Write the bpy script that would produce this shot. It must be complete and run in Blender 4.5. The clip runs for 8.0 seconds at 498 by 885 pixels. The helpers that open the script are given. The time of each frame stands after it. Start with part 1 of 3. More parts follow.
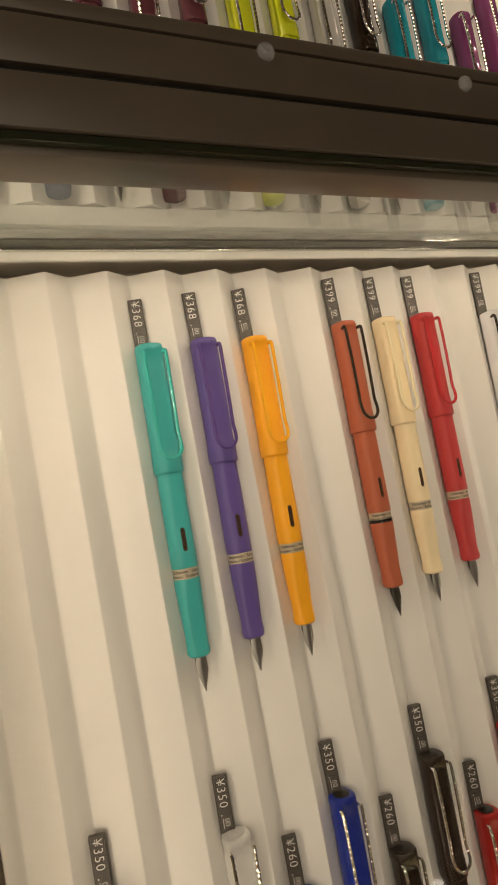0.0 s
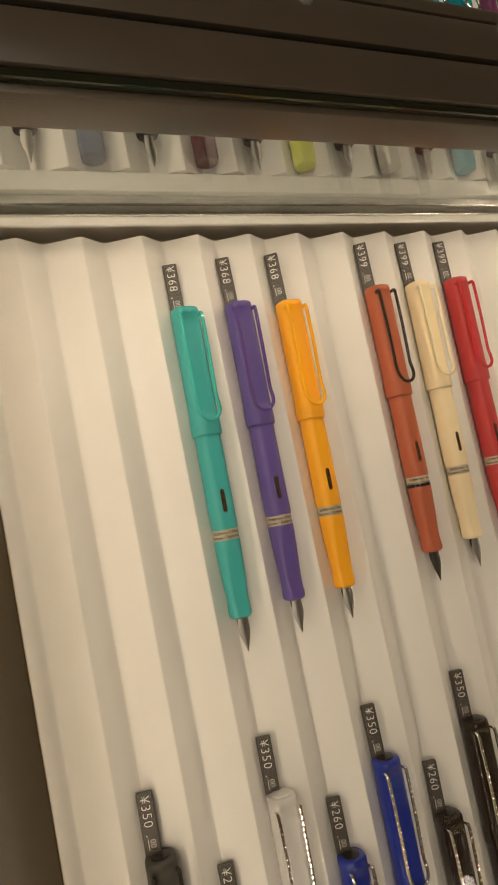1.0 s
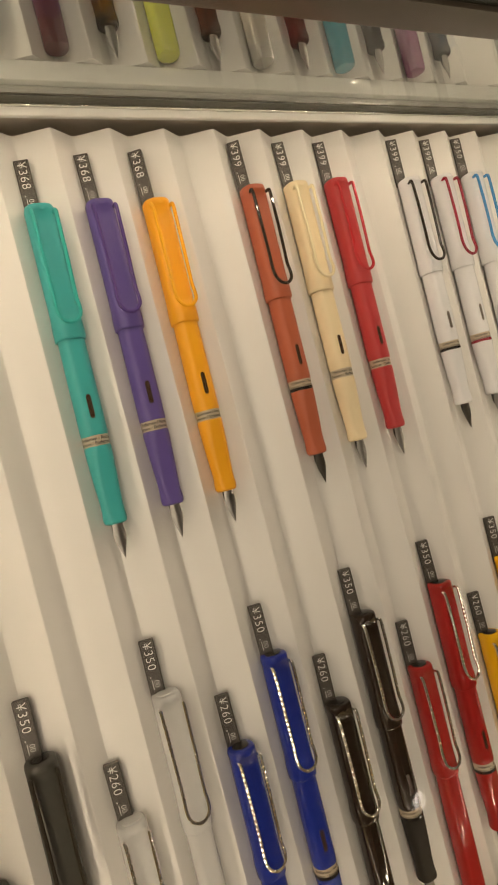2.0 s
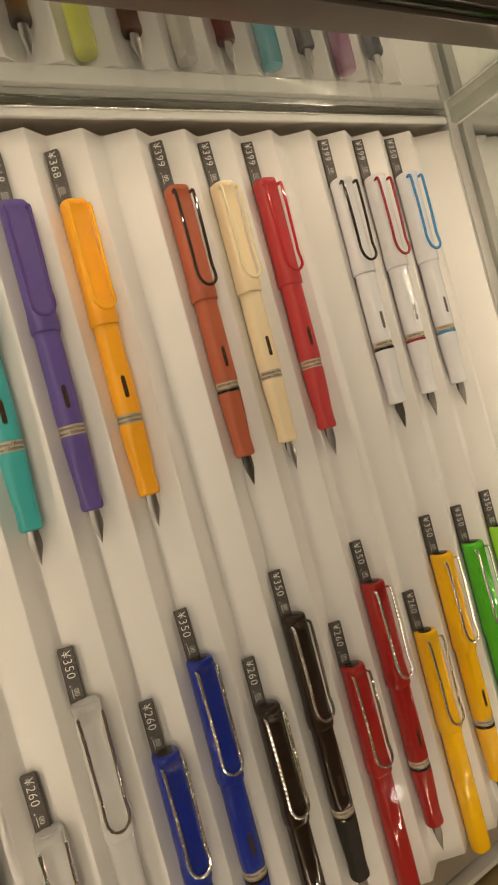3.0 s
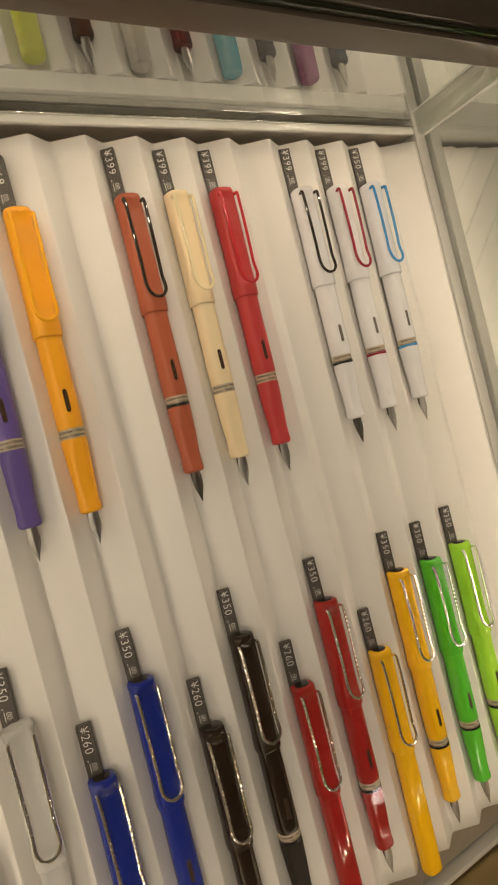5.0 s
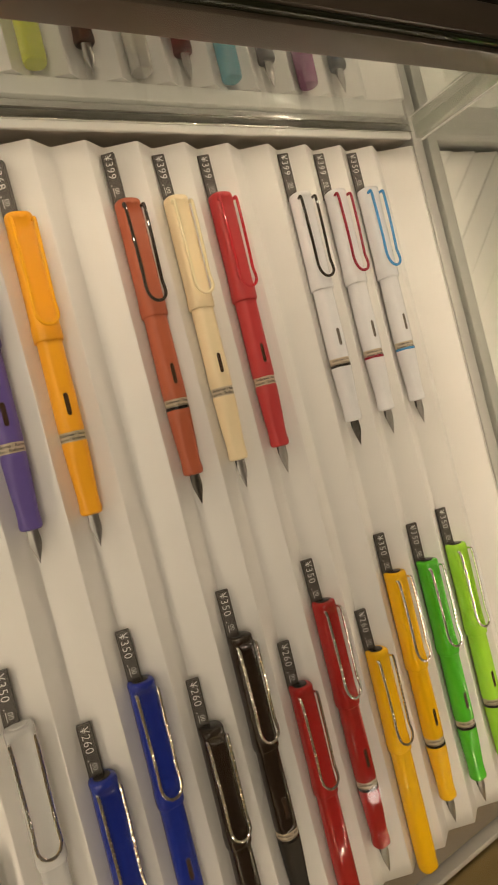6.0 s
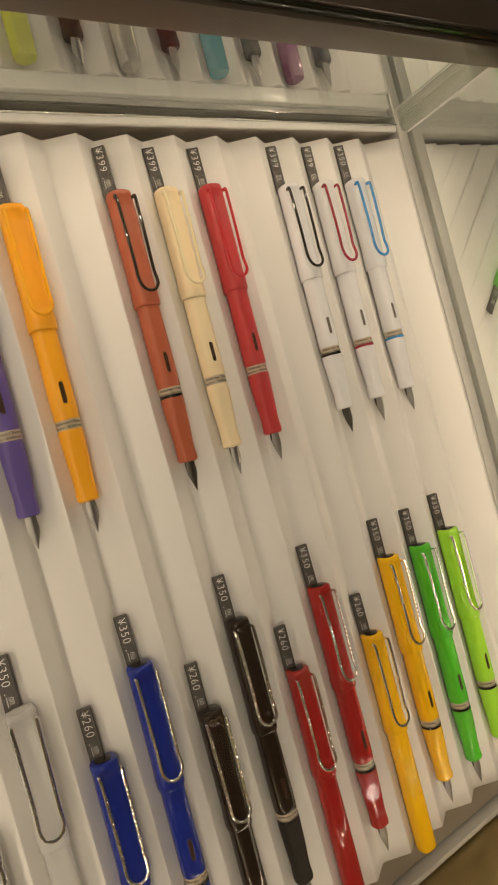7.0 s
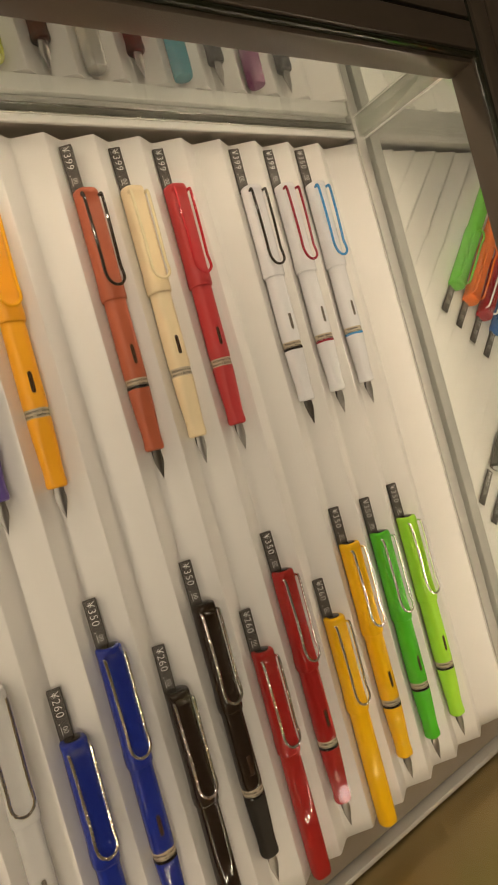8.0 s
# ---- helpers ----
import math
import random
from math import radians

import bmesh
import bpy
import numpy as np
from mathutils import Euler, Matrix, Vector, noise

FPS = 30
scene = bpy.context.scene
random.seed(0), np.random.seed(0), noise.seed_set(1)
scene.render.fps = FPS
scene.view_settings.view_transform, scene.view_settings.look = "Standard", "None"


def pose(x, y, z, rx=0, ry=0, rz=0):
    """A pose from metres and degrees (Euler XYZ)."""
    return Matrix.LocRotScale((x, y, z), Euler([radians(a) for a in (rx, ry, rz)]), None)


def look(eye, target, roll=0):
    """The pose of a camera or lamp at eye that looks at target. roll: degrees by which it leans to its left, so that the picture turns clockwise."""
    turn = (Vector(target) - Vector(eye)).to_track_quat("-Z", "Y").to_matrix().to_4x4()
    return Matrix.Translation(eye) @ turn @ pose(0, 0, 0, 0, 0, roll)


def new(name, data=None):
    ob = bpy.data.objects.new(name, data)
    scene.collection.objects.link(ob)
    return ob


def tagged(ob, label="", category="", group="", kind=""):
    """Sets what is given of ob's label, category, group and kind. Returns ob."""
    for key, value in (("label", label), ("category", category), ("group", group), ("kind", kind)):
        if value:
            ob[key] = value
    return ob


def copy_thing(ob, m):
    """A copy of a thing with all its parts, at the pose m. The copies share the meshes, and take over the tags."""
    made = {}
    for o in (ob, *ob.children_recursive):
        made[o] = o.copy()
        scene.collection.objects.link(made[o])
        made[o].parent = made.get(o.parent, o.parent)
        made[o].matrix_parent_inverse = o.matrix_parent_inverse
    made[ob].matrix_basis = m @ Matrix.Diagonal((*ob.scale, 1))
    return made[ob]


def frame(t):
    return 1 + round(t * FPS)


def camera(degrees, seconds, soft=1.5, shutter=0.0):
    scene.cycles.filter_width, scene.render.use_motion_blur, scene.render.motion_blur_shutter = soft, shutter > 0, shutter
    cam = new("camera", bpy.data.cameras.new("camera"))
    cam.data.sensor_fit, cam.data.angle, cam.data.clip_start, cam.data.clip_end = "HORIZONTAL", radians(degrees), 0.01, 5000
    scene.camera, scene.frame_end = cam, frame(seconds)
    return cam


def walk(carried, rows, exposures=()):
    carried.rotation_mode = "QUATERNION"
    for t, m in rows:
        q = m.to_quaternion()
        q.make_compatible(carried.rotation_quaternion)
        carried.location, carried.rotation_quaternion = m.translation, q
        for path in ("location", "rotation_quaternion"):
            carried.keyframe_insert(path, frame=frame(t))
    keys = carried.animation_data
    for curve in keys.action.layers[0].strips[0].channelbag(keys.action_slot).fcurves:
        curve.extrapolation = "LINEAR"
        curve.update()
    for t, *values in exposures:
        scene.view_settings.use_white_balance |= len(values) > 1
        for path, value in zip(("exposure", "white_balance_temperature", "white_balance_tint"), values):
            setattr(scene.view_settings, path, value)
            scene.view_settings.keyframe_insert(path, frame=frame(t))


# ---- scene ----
cam = camera(44.6, 8.0)
PATH = [
    (0, (0.117, -0.083, 0.29), (-0.033, 0.764, -1.516), 70.2),
    (0.5, (0.125, -0.091, 0.282), (0.014, 0.726, -1.54), 72.0),
    (1, (0.133, -0.094, 0.283), (-0.027, 0.699, -1.546), 68.0),
    (1.5, (0.158, -0.078, 0.286), (0.111, 0.787, -1.516), 73.8),
    (2.8, (0.171, -0.043, 0.298), (0.193, 0.899, -1.466), 76.0),
    (3, (0.172, -0.036, 0.301), (0.206, 0.921, -1.454), 76.5),
    (3.5, (0.169, -0.02, 0.308), (0.235, 0.955, -1.437), 79.2),
    (4, (0.168, -0.015, 0.307), (0.204, 0.98, -1.427), 77.6),
    (4.5, (0.17, -0.012, 0.306), (0.212, 0.969, -1.436), 77.7),
    (6, (0.167, -0.014, 0.309), (0.216, 0.976, -1.428), 78.1),
    (6.5, (0.169, -0.017, 0.31), (0.213, 0.983, -1.422), 77.8),
    (7, (0.175, -0.019, 0.312), (0.223, 0.994, -1.412), 77.0),
    (7.5, (0.177, -0.023, 0.32), (0.21, 1.015, -1.389), 75.7),
    (8, (0.185, -0.025, 0.324), (0.239, 1.07, -1.349), 76.7),
]
walk(cam, [(t, look(eye, target, roll)) for t, eye, target, roll in PATH])

# ---------------------------------------------------------------- light
LED_POWER = 156.0
world = bpy.data.worlds.new("shop_air")
scene.world = world
world.use_nodes = True
world.node_tree.nodes["Background"].inputs[0].default_value = (0.9, 0.75, 0.55, 1)
world.node_tree.nodes["Background"].inputs[1].default_value = 0.02


# ---------------------------------------------------------------- materials
def nodes_of(name):
    m = bpy.data.materials.new(name)
    m.use_nodes = True
    nt = m.node_tree
    return m, nt, nt.nodes["Principled BSDF"]


def plastic(name, colour, rough=0.4, grain=0.1, bump=0.02, scale=900.0, metallic=0.0, spread=0.06, coat=0.0, transmission=0.0, ior=1.47, drawn=0.0):
    """A coloured surface with broad tone drift, fine grain and slight relief."""
    m, nt, b = nodes_of(name)
    tc = nt.nodes.new("ShaderNodeTexCoord")
    big = nt.nodes.new("ShaderNodeTexNoise")
    big.inputs["Scale"].default_value = 38.0
    big.inputs["Detail"].default_value = 3.0
    fine = nt.nodes.new("ShaderNodeTexNoise")
    fine.inputs["Scale"].default_value = scale
    fine.inputs["Detail"].default_value = 4.0
    for n in (big, fine):
        nt.links.new(tc.outputs["Object"], n.inputs["Vector"])
    ramp = nt.nodes.new("ShaderNodeMapRange")
    ramp.inputs["To Min"].default_value = 1.0 - spread
    ramp.inputs["To Max"].default_value = 1.0 + spread
    nt.links.new(big.outputs["Fac"], ramp.inputs["Value"])
    tone = nt.nodes.new("ShaderNodeVectorMath")
    tone.operation = "SCALE"
    tone.inputs[0].default_value = colour
    nt.links.new(ramp.outputs["Result"], tone.inputs["Scale"])
    nt.links.new(tone.outputs["Vector"], b.inputs["Base Color"])
    rr = nt.nodes.new("ShaderNodeMapRange")
    rr.inputs["To Min"].default_value = max(0.02, rough - grain * rough)
    rr.inputs["To Max"].default_value = rough + grain * rough
    nt.links.new(fine.outputs["Fac"], rr.inputs["Value"])
    nt.links.new(rr.outputs["Result"], b.inputs["Roughness"])
    bp = nt.nodes.new("ShaderNodeBump")
    bp.inputs["Strength"].default_value = bump
    bp.inputs["Distance"].default_value = 0.001
    nt.links.new(fine.outputs["Fac"], bp.inputs["Height"])
    nt.links.new(bp.outputs["Normal"], b.inputs["Normal"])
    if drawn:
        # even wave relief along the wire, spaced by drawn, imitates LED glints
        wave = nt.nodes.new("ShaderNodeTexWave")
        wave.bands_direction = "X"
        wave.inputs["Scale"].default_value = 2 * math.pi / (20 * drawn)
        wave.inputs["Distortion"].default_value = 0.6
        nt.links.new(tc.outputs["Object"], wave.inputs["Vector"])
        nt.links.new(wave.outputs["Fac"], bp.inputs["Height"])
        bp.inputs["Strength"].default_value = 0.85
        bp.inputs["Distance"].default_value = 0.00036
    b.inputs["Metallic"].default_value = metallic
    b.inputs["IOR"].default_value = ior
    b.inputs["Coat Weight"].default_value = coat
    b.inputs["Transmission Weight"].default_value = transmission
    return m


def glass(name, colour, ior=1.5):
    """Flat pane glass: clear through, with a mirror gloss that grows towards grazing."""
    m, nt, b = nodes_of(name)
    clear = nt.nodes.new("ShaderNodeBsdfTransparent")
    clear.inputs["Color"].default_value = (*colour, 1)
    gloss = nt.nodes.new("ShaderNodeBsdfGlossy")
    gloss.inputs["Roughness"].default_value = 0.02
    gloss.inputs["Color"].default_value = (1, 1, 1, 1)
    face = nt.nodes.new("ShaderNodeLayerWeight")
    power = nt.nodes.new("ShaderNodeMath")
    power.operation = "POWER"
    power.inputs[1].default_value = 5.0
    span = nt.nodes.new("ShaderNodeMapRange")
    span.inputs["To Min"].default_value = ((ior - 1) / (ior + 1)) ** 2
    span.inputs["To Max"].default_value = 1.0
    nt.links.new(face.outputs["Facing"], power.inputs[0])
    nt.links.new(power.outputs[0], span.inputs["Value"])
    mix = nt.nodes.new("ShaderNodeMixShader")
    nt.links.new(span.outputs["Result"], mix.inputs[0])
    nt.links.new(clear.outputs["BSDF"], mix.inputs[1])
    nt.links.new(gloss.outputs["BSDF"], mix.inputs[2])
    nt.links.new(mix.outputs["Shader"], nt.nodes["Material Output"].inputs["Surface"])
    nt.nodes.remove(b)
    return m


def glow(name, colour, strength):
    m, nt, b = nodes_of(name)
    b.inputs["Base Color"].default_value = (0.8, 0.8, 0.8, 1)
    b.inputs["Emission Color"].default_value = (*colour, 1)
    b.inputs["Emission Strength"].default_value = strength
    return m


TRAY = plastic("white_tray_card", (0.80, 0.78, 0.75), 0.33, 0.2, 0.03, 500.0, spread=0.03)
RAIL = plastic("grey_aluminium", (0.60, 0.59, 0.56), 0.2, 0.08, 0.0, 300.0, metallic=0.25, spread=0.08)
RAIL_LIGHT = plastic("pale_acrylic_edge", (0.78, 0.78, 0.75), 0.05, 0.1, 0.0, 300.0, spread=0.04)
TRIM = plastic("polished_trim", (0.74, 0.74, 0.70), 0.10, 0.1, 0.0, 300.0, metallic=0.9, spread=0.05)
# ledge browns with the shadow beside the tray worked into the colour
LEDGE_SHADE = plastic("shadow_grey_brown", (0.26, 0.22, 0.17), 0.3, 0.1, 0.0, 300.0, spread=0.1)
LEDGE_DEEP_SHADE = plastic("shadow_dark_brown", (0.10, 0.078, 0.052), 0.35, 0.1, 0.0, 300.0, spread=0.1)
FOOT = plastic("gap_shade_brown", (0.56, 0.50, 0.42), 0.5, 0.2, 0.03, 300.0, spread=0.1)
GAP_SHADE = plastic("deck_painted_shade", (0.32, 0.28, 0.23), 0.6, 0.2, 0.05, 300.0, spread=0.1)
BRONZE = plastic("dark_bronze_frame", (0.102, 0.081, 0.059), 0.36, 0.1, 0.0, 800.0, spread=0.15)
BRONZE_WALL = plastic("bronze_panel", (0.33, 0.245, 0.105), 0.3, 0.2, 0.01, 600.0, metallic=0.5, spread=0.08)
RUBBER = plastic("black_seal", (0.008, 0.008, 0.007), 0.6, 0.2)
SEAL_GREEN = plastic("dark_green_glass_edge", (0.022, 0.024, 0.013), 0.15, 0.2)
GLASS = glass("clear_glass", (0.985, 0.99, 0.985), 1.45)
PARTITION = glass("partition_glass", (0.965, 0.98, 0.965), 1.5)
ACRYLIC = plastic("green_grey_acrylic", (0.68, 0.70, 0.64), 0.10, 0.1, 0.0, 300.0, spread=0.05, transmission=0.7)
CLEAR = plastic("clear_plastic", (0.95, 0.95, 0.94), 0.07, 0.2, 0.0, spread=0.02, transmission=0.55, ior=1.14)
CLEAR_RUBBER = plastic("clear_rubber", (0.92, 0.92, 0.90), 0.12, 0.2, 0.0, spread=0.02, transmission=0.75)
CHROME = plastic("polished_chrome", (0.88, 0.86, 0.83), 0.12, 0.1, 0.0, 900.0, metallic=1.0, spread=0.04, drawn=0.0026)
STEEL = plastic("nib_steel", (0.36, 0.345, 0.32), 0.42, 0.3, 0.01, 900.0, metallic=1.0, spread=0.08)
DARK_STEEL = plastic("black_nib_steel", (0.10, 0.09, 0.075), 0.4, 0.3, 0.01, 900.0, metallic=0.9, spread=0.08)
FEED = plastic("black_feed", (0.015, 0.014, 0.013), 0.35)
SLOT = plastic("ink_window_dark", (0.055, 0.032, 0.020), 0.10)
SLOT_PALE = plastic("ink_window_grey", (0.16, 0.14, 0.12), 0.10)
TAG = plastic("tag_charcoal", (0.066, 0.057, 0.048), 0.38, 0.2, 0.03, 700.0, spread=0.08)
INK_WHITE = plastic("tag_print", (0.84, 0.82, 0.78), 0.5)
PAPER = plastic("paper_band", (0.52, 0.44, 0.32), 0.5, 0.2, 0.03, 900.0, spread=0.1)
PAPER_INK = plastic("paper_band_print", (0.05, 0.045, 0.04), 0.6)
BLACK_GLOSS = plastic("black_gloss", (0.010, 0.008, 0.007), 0.08, 0.3)
BLACK_WIRE = plastic("black_wire", (0.030, 0.025, 0.019), 0.06, 0.2, 0.0)
LED = glow("led_chip", (1.0, 0.81, 0.585), LED_POWER)
LED_SOFT = glow("frosted_led_chip", (1.0, 0.81, 0.585), LED_POWER / 2.7)
LED_TAPE = plastic("led_tape", (0.75, 0.72, 0.65), 0.5)
CEILING = plastic("ceiling_paint", (0.7, 0.66, 0.58), 0.8, 0.2, 0.05, 60.0, spread=0.06)
ROOM = plastic("shop_wall_paint", (0.30, 0.24, 0.17), 0.7, 0.2, 0.05, 60.0, spread=0.1)
LAMP = glow("ceiling_lamp_glow", (1.0, 0.84, 0.74), 6.0)
# glow of the added overhead fill that lifts trays and frame bars
FILL_PANEL = glow("added_fill_glow", (1.0, 0.83, 0.63), 3.1)


# ---------------------------------------------------------------- mesh tools
def mesh_of(name, bm, material, smooth=35.0):
    bmesh.ops.recalc_face_normals(bm, faces=bm.faces)
    for f in bm.faces:
        f.smooth = smooth > 0
    if smooth > 0:
        lim = radians(smooth)
        for e in bm.edges:
            if len(e.link_faces) == 2 and e.calc_face_angle(0.0) > lim:
                e.smooth = False
    me = bpy.data.meshes.new(name)
    bm.to_mesh(me)
    bm.free()
    if material:
        me.materials.append(material)
    return me


def part(name, bm, material, parent, label="", smooth=35.0):
    ob = new(name, mesh_of(name, bm, material, smooth))
    ob.parent = parent
    if label:
        ob["label"] = label
    return ob


def thing(name, m, label, category, group="", kind=""):
    e = new(name)
    e.empty_display_size = 0.01
    e.matrix_basis = m
    return tagged(e, label, category, group, kind)


def box(x0, x1, y0, y1, z0, z1, bevel=0.0, seg=2, bm=None):
    bm = bm or bmesh.new()
    vs = [bm.verts.new((x, y, z)) for x in (x0, x1) for y in (y0, y1) for z in (z0, z1)]
    fs = [bm.faces.new([vs[i] for i in q]) for q in ((0, 1, 3, 2), (4, 6, 7, 5), (0, 4, 5, 1), (2, 3, 7, 6), (0, 2, 6, 4), (1, 5, 7, 3))]
    if bevel:
        es = list({e for f in fs for e in f.edges})
        bmesh.ops.bevel(bm, geom=es, offset=bevel, segments=seg, affect="EDGES", profile=0.5)
    return bm


def loft(rings, caps=(True, True), bm=None):
    """Skin through closed rings of equal length."""
    bm = bm or bmesh.new()
    vr = [[bm.verts.new(p) for p in r] for r in rings]
    n = len(rings[0])
    for a, b in zip(vr, vr[1:]):
        for i in range(n):
            bm.faces.new((a[i], a[(i + 1) % n], b[(i + 1) % n], b[i]))
    if caps[0]:
        bm.faces.new(vr[0][::-1])
    if caps[1]:
        bm.faces.new(vr[-1])
    return bm


def section(x, ry, rz, p=2.3, top=None, n=28, zc=0.0):
    """A rounded ring at x; the p-norm squares it off, top cuts it flat from above."""
    ring = []
    for i in range(n):
        a = 2 * math.pi * i / n
        c, s = math.cos(a), math.sin(a)
        k = (abs(c) ** p + abs(s) ** p) ** (-1 / p)
        z = rz * k * s
        if top is not None and z > top:
            z = top + (z - top) * 0.06
        ring.append((x, ry * k * c, zc + z))
    return ring


def tube(points, r, n=8, closed=False, bm=None):
    """A wire swept along points."""
    pts = [Vector(p) for p in points]
    rings = []
    side = Vector((0, 0, 1))
    for i, p in enumerate(pts):
        a, b = pts[max(i - 1, 0)], pts[min(i + 1, len(pts) - 1)]
        d = (b - a).normalized()
        side = (side - d * side.dot(d))
        side = side.normalized() if side.length > 1e-6 else d.orthogonal().normalized()
        other = d.cross(side)
        rings.append([tuple(p + (side * math.cos(t) + other * math.sin(t)) * r) for t in (2 * math.pi * j / n for j in range(n))])
    return loft(rings, bm=bm)


def smooth_line(points, steps=5):
    """Catmull-Rom through points."""
    pts = [Vector(p) for p in points]
    pts = [pts[0] * 2 - pts[1], *pts, pts[-1] * 2 - pts[-2]]
    out = []
    for a, b, c, d in zip(pts, pts[1:], pts[2:], pts[3:]):
        for k in range(steps):
            t = k / steps
            out.append(0.5 * ((2 * b) + (c - a) * t + (2 * a - 5 * b + 4 * c - d) * t * t + (3 * b - a - 3 * c + d) * t ** 3))
    out.append(pts[-2])
    return out


TEXTS = {}


def letters(text, size, material, extrude=0.0):
    """Mesh of a word in the built-in font, its start at the origin, cached."""
    key = (text, size, material.name)
    if key not in TEXTS:
        cu = bpy.data.curves.new("letters", "FONT")
        cu.body, cu.size, cu.extrude, cu.resolution_u = text, size, extrude, 3
        cu.offset = 0.00006 if "Remove" in text else -0.00005 if "\u00a5" in text or text == "00" else 0.0
        cu.space_character = 1.14 if "\u00a5" in text else 1.0
        tmp = new("letters", cu)
        bpy.context.view_layer.update()
        me = bpy.data.meshes.new_from_object(tmp.evaluated_get(bpy.context.evaluated_depsgraph_get()))
        bpy.data.objects.remove(tmp)
        me.materials.clear()
        me.materials.append(material)
        TEXTS[key] = me
    return TEXTS[key]


# ---------------------------------------------------------------- the case
P = 0.029            # pitch of the ridges
Y0 = 0.0035          # first valley
RISE, HIGH = 0.575, 0.0082
X_END = 0.4562
Y_NEAR, Y_FAR = -0.091, 0.350


def ridge_z(y):
    f = ((y - Y0) / P) % 1.0
    return HIGH * (f / RISE if f < RISE else (1 - f) / (1 - RISE))


def ridge_profile(y0, y1):
    """Corners of the folded sheet across the ridges, peaks and valleys a little rounded."""
    pts = [(y0, ridge_z(y0))]
    k = math.floor((y0 - Y0) / P) - 1
    while Y0 + k * P < y1:
        for f in (0.0, RISE):
            for o in (-0.0020, -0.0010, 0.0, 0.0010, 0.0020):
                o *= 1.0 if f == 0.0 else 0.6
                y = Y0 + (k + f) * P + o
                if y0 < y < y1:
                    z = ridge_z(y)
                    soft = 0.00042 * (1 - abs(o) / 0.0020) ** 2 * (1.0 if f == 0.0 else 0.6)
                    z += soft if f == 0.0 else -soft
                    pts.append((y, z))
        k += 1
    pts.append((y1, ridge_z(y1)))
    return pts


def folded_tray(name, x0, x1, y0, y1, label, last=None, z=0.0, skirt=False):
    prof = ridge_profile(y0, last if last else y1)
    if last:
        prof += [(y1 - 0.003, HIGH + 0.0005), (y1, HIGH)]
    ob_bm = bmesh.new()
    n = 40
    cols = []
    for i in range(n + 1):
        x = x0 + (x1 - x0) * i / n
        cols.append([ob_bm.verts.new((x, y, zz + z + 0.00012 * (noise.noise((x * 14, y * 22, 3.1))))) for y, zz in prof])
    for a, b in zip(cols, cols[1:]):
        for i in range(len(prof) - 1):
            ob_bm.faces.new((a[i], b[i], b[i + 1], a[i + 1]))
    if skirt:
        low = [ob_bm.verts.new((x1 + 0.0003, y, -0.010)) for y, zz in prof]
        for i in range(len(prof) - 1):
            ob_bm.faces.new((cols[-1][i], low[i], low[i + 1], cols[-1][i + 1]))
    me = mesh_of(name, ob_bm, TRAY, 25.0)
    ob = new(name, me)
    so = ob.modifiers.new("thickness", "SOLIDIFY")
    so.thickness, so.offset = 0.0012, -1.0
    return tagged(ob, label, "tray")


def structure(name, bm, material, label, category, smooth=35.0):
    return tagged(new(name, mesh_of(name, bm, material, smooth)), label, category, "", "structure")


folded_tray("pen_tray", 0.0003, X_END, Y_NEAR, Y_FAR, "white folded card pen tray with parallel ridges", last=Y0 + 11 * P)
folded_tray("pen_tray", -0.50, -0.033, Y_NEAR, Y_FAR, "white ridged pen tray behind the glass partition", last=Y0 + 11 * P, z=0.003, skirt=True)
folded_tray("pen_tray", -0.50, -0.033, 0.378, 0.79, "empty white ridged tray behind the corner post", z=0.003, skirt=True)


def diagonal_tray():
    """The neighbouring tray, whose ridges run aslant."""
    d = Vector((-0.717, 0.697, 0)).normalized()
    q = Vector((d.y, -d.x, 0))
    if q.y < 0:
        q = -q
    bm = bmesh.new()
    pitch = 0.0197
    prof = []
    for k in range(-26, 44):
        for f, z in ((0.0, 0.0), (0.12, 0.0003), (0.80, 0.0027), (0.88, 0.0025)):
            prof.append(((k + f) * pitch, z))
    o = Vector((0.1194, 0.4226, 0))
    rows = []
    for s in (-0.7, -0.3, 0.0, 0.3, 0.7):
        rows.append([bm.verts.new(o + d * s + q * a + Vector((0, 0, z))) for a, z in prof])
    for a, b in zip(rows, rows[1:]):
        for i in range(len(prof) - 1):
            bm.faces.new((a[i], b[i], b[i + 1], a[i + 1]))
    for co, no in (((0.0, 0, 0), (-1, 0, 0)), ((X_END, 0, 0), (1, 0, 0)), ((0, 0.377, 0), (0, -1, 0)), ((0, 0.80, 0), (0, 1, 0))):
        bmesh.ops.bisect_plane(bm, geom=bm.verts[:] + bm.edges[:] + bm.faces[:], plane_co=co, plane_no=no, clear_outer=True)
    ob = new("pen_tray", mesh_of("pen_tray", bm, TRAY, 25.0))
    so = ob.modifiers.new("thickness", "SOLIDIFY")
    so.thickness, so.offset = 0.0012, 1.0
    tagged(ob, "white folded card tray with slanting ridges", "tray")
    return d, q, o


DIAG, ACROSS, DIAG_O = diagonal_tray()

# deck under the trays; its dark brown stands for shade in the gaps
structure("case_deck", box(-0.52, 0.50, -0.15, 0.82, -0.03, -0.012), GAP_SHADE, "deck under the trays, coloured dark for the shade in the gaps", "case")

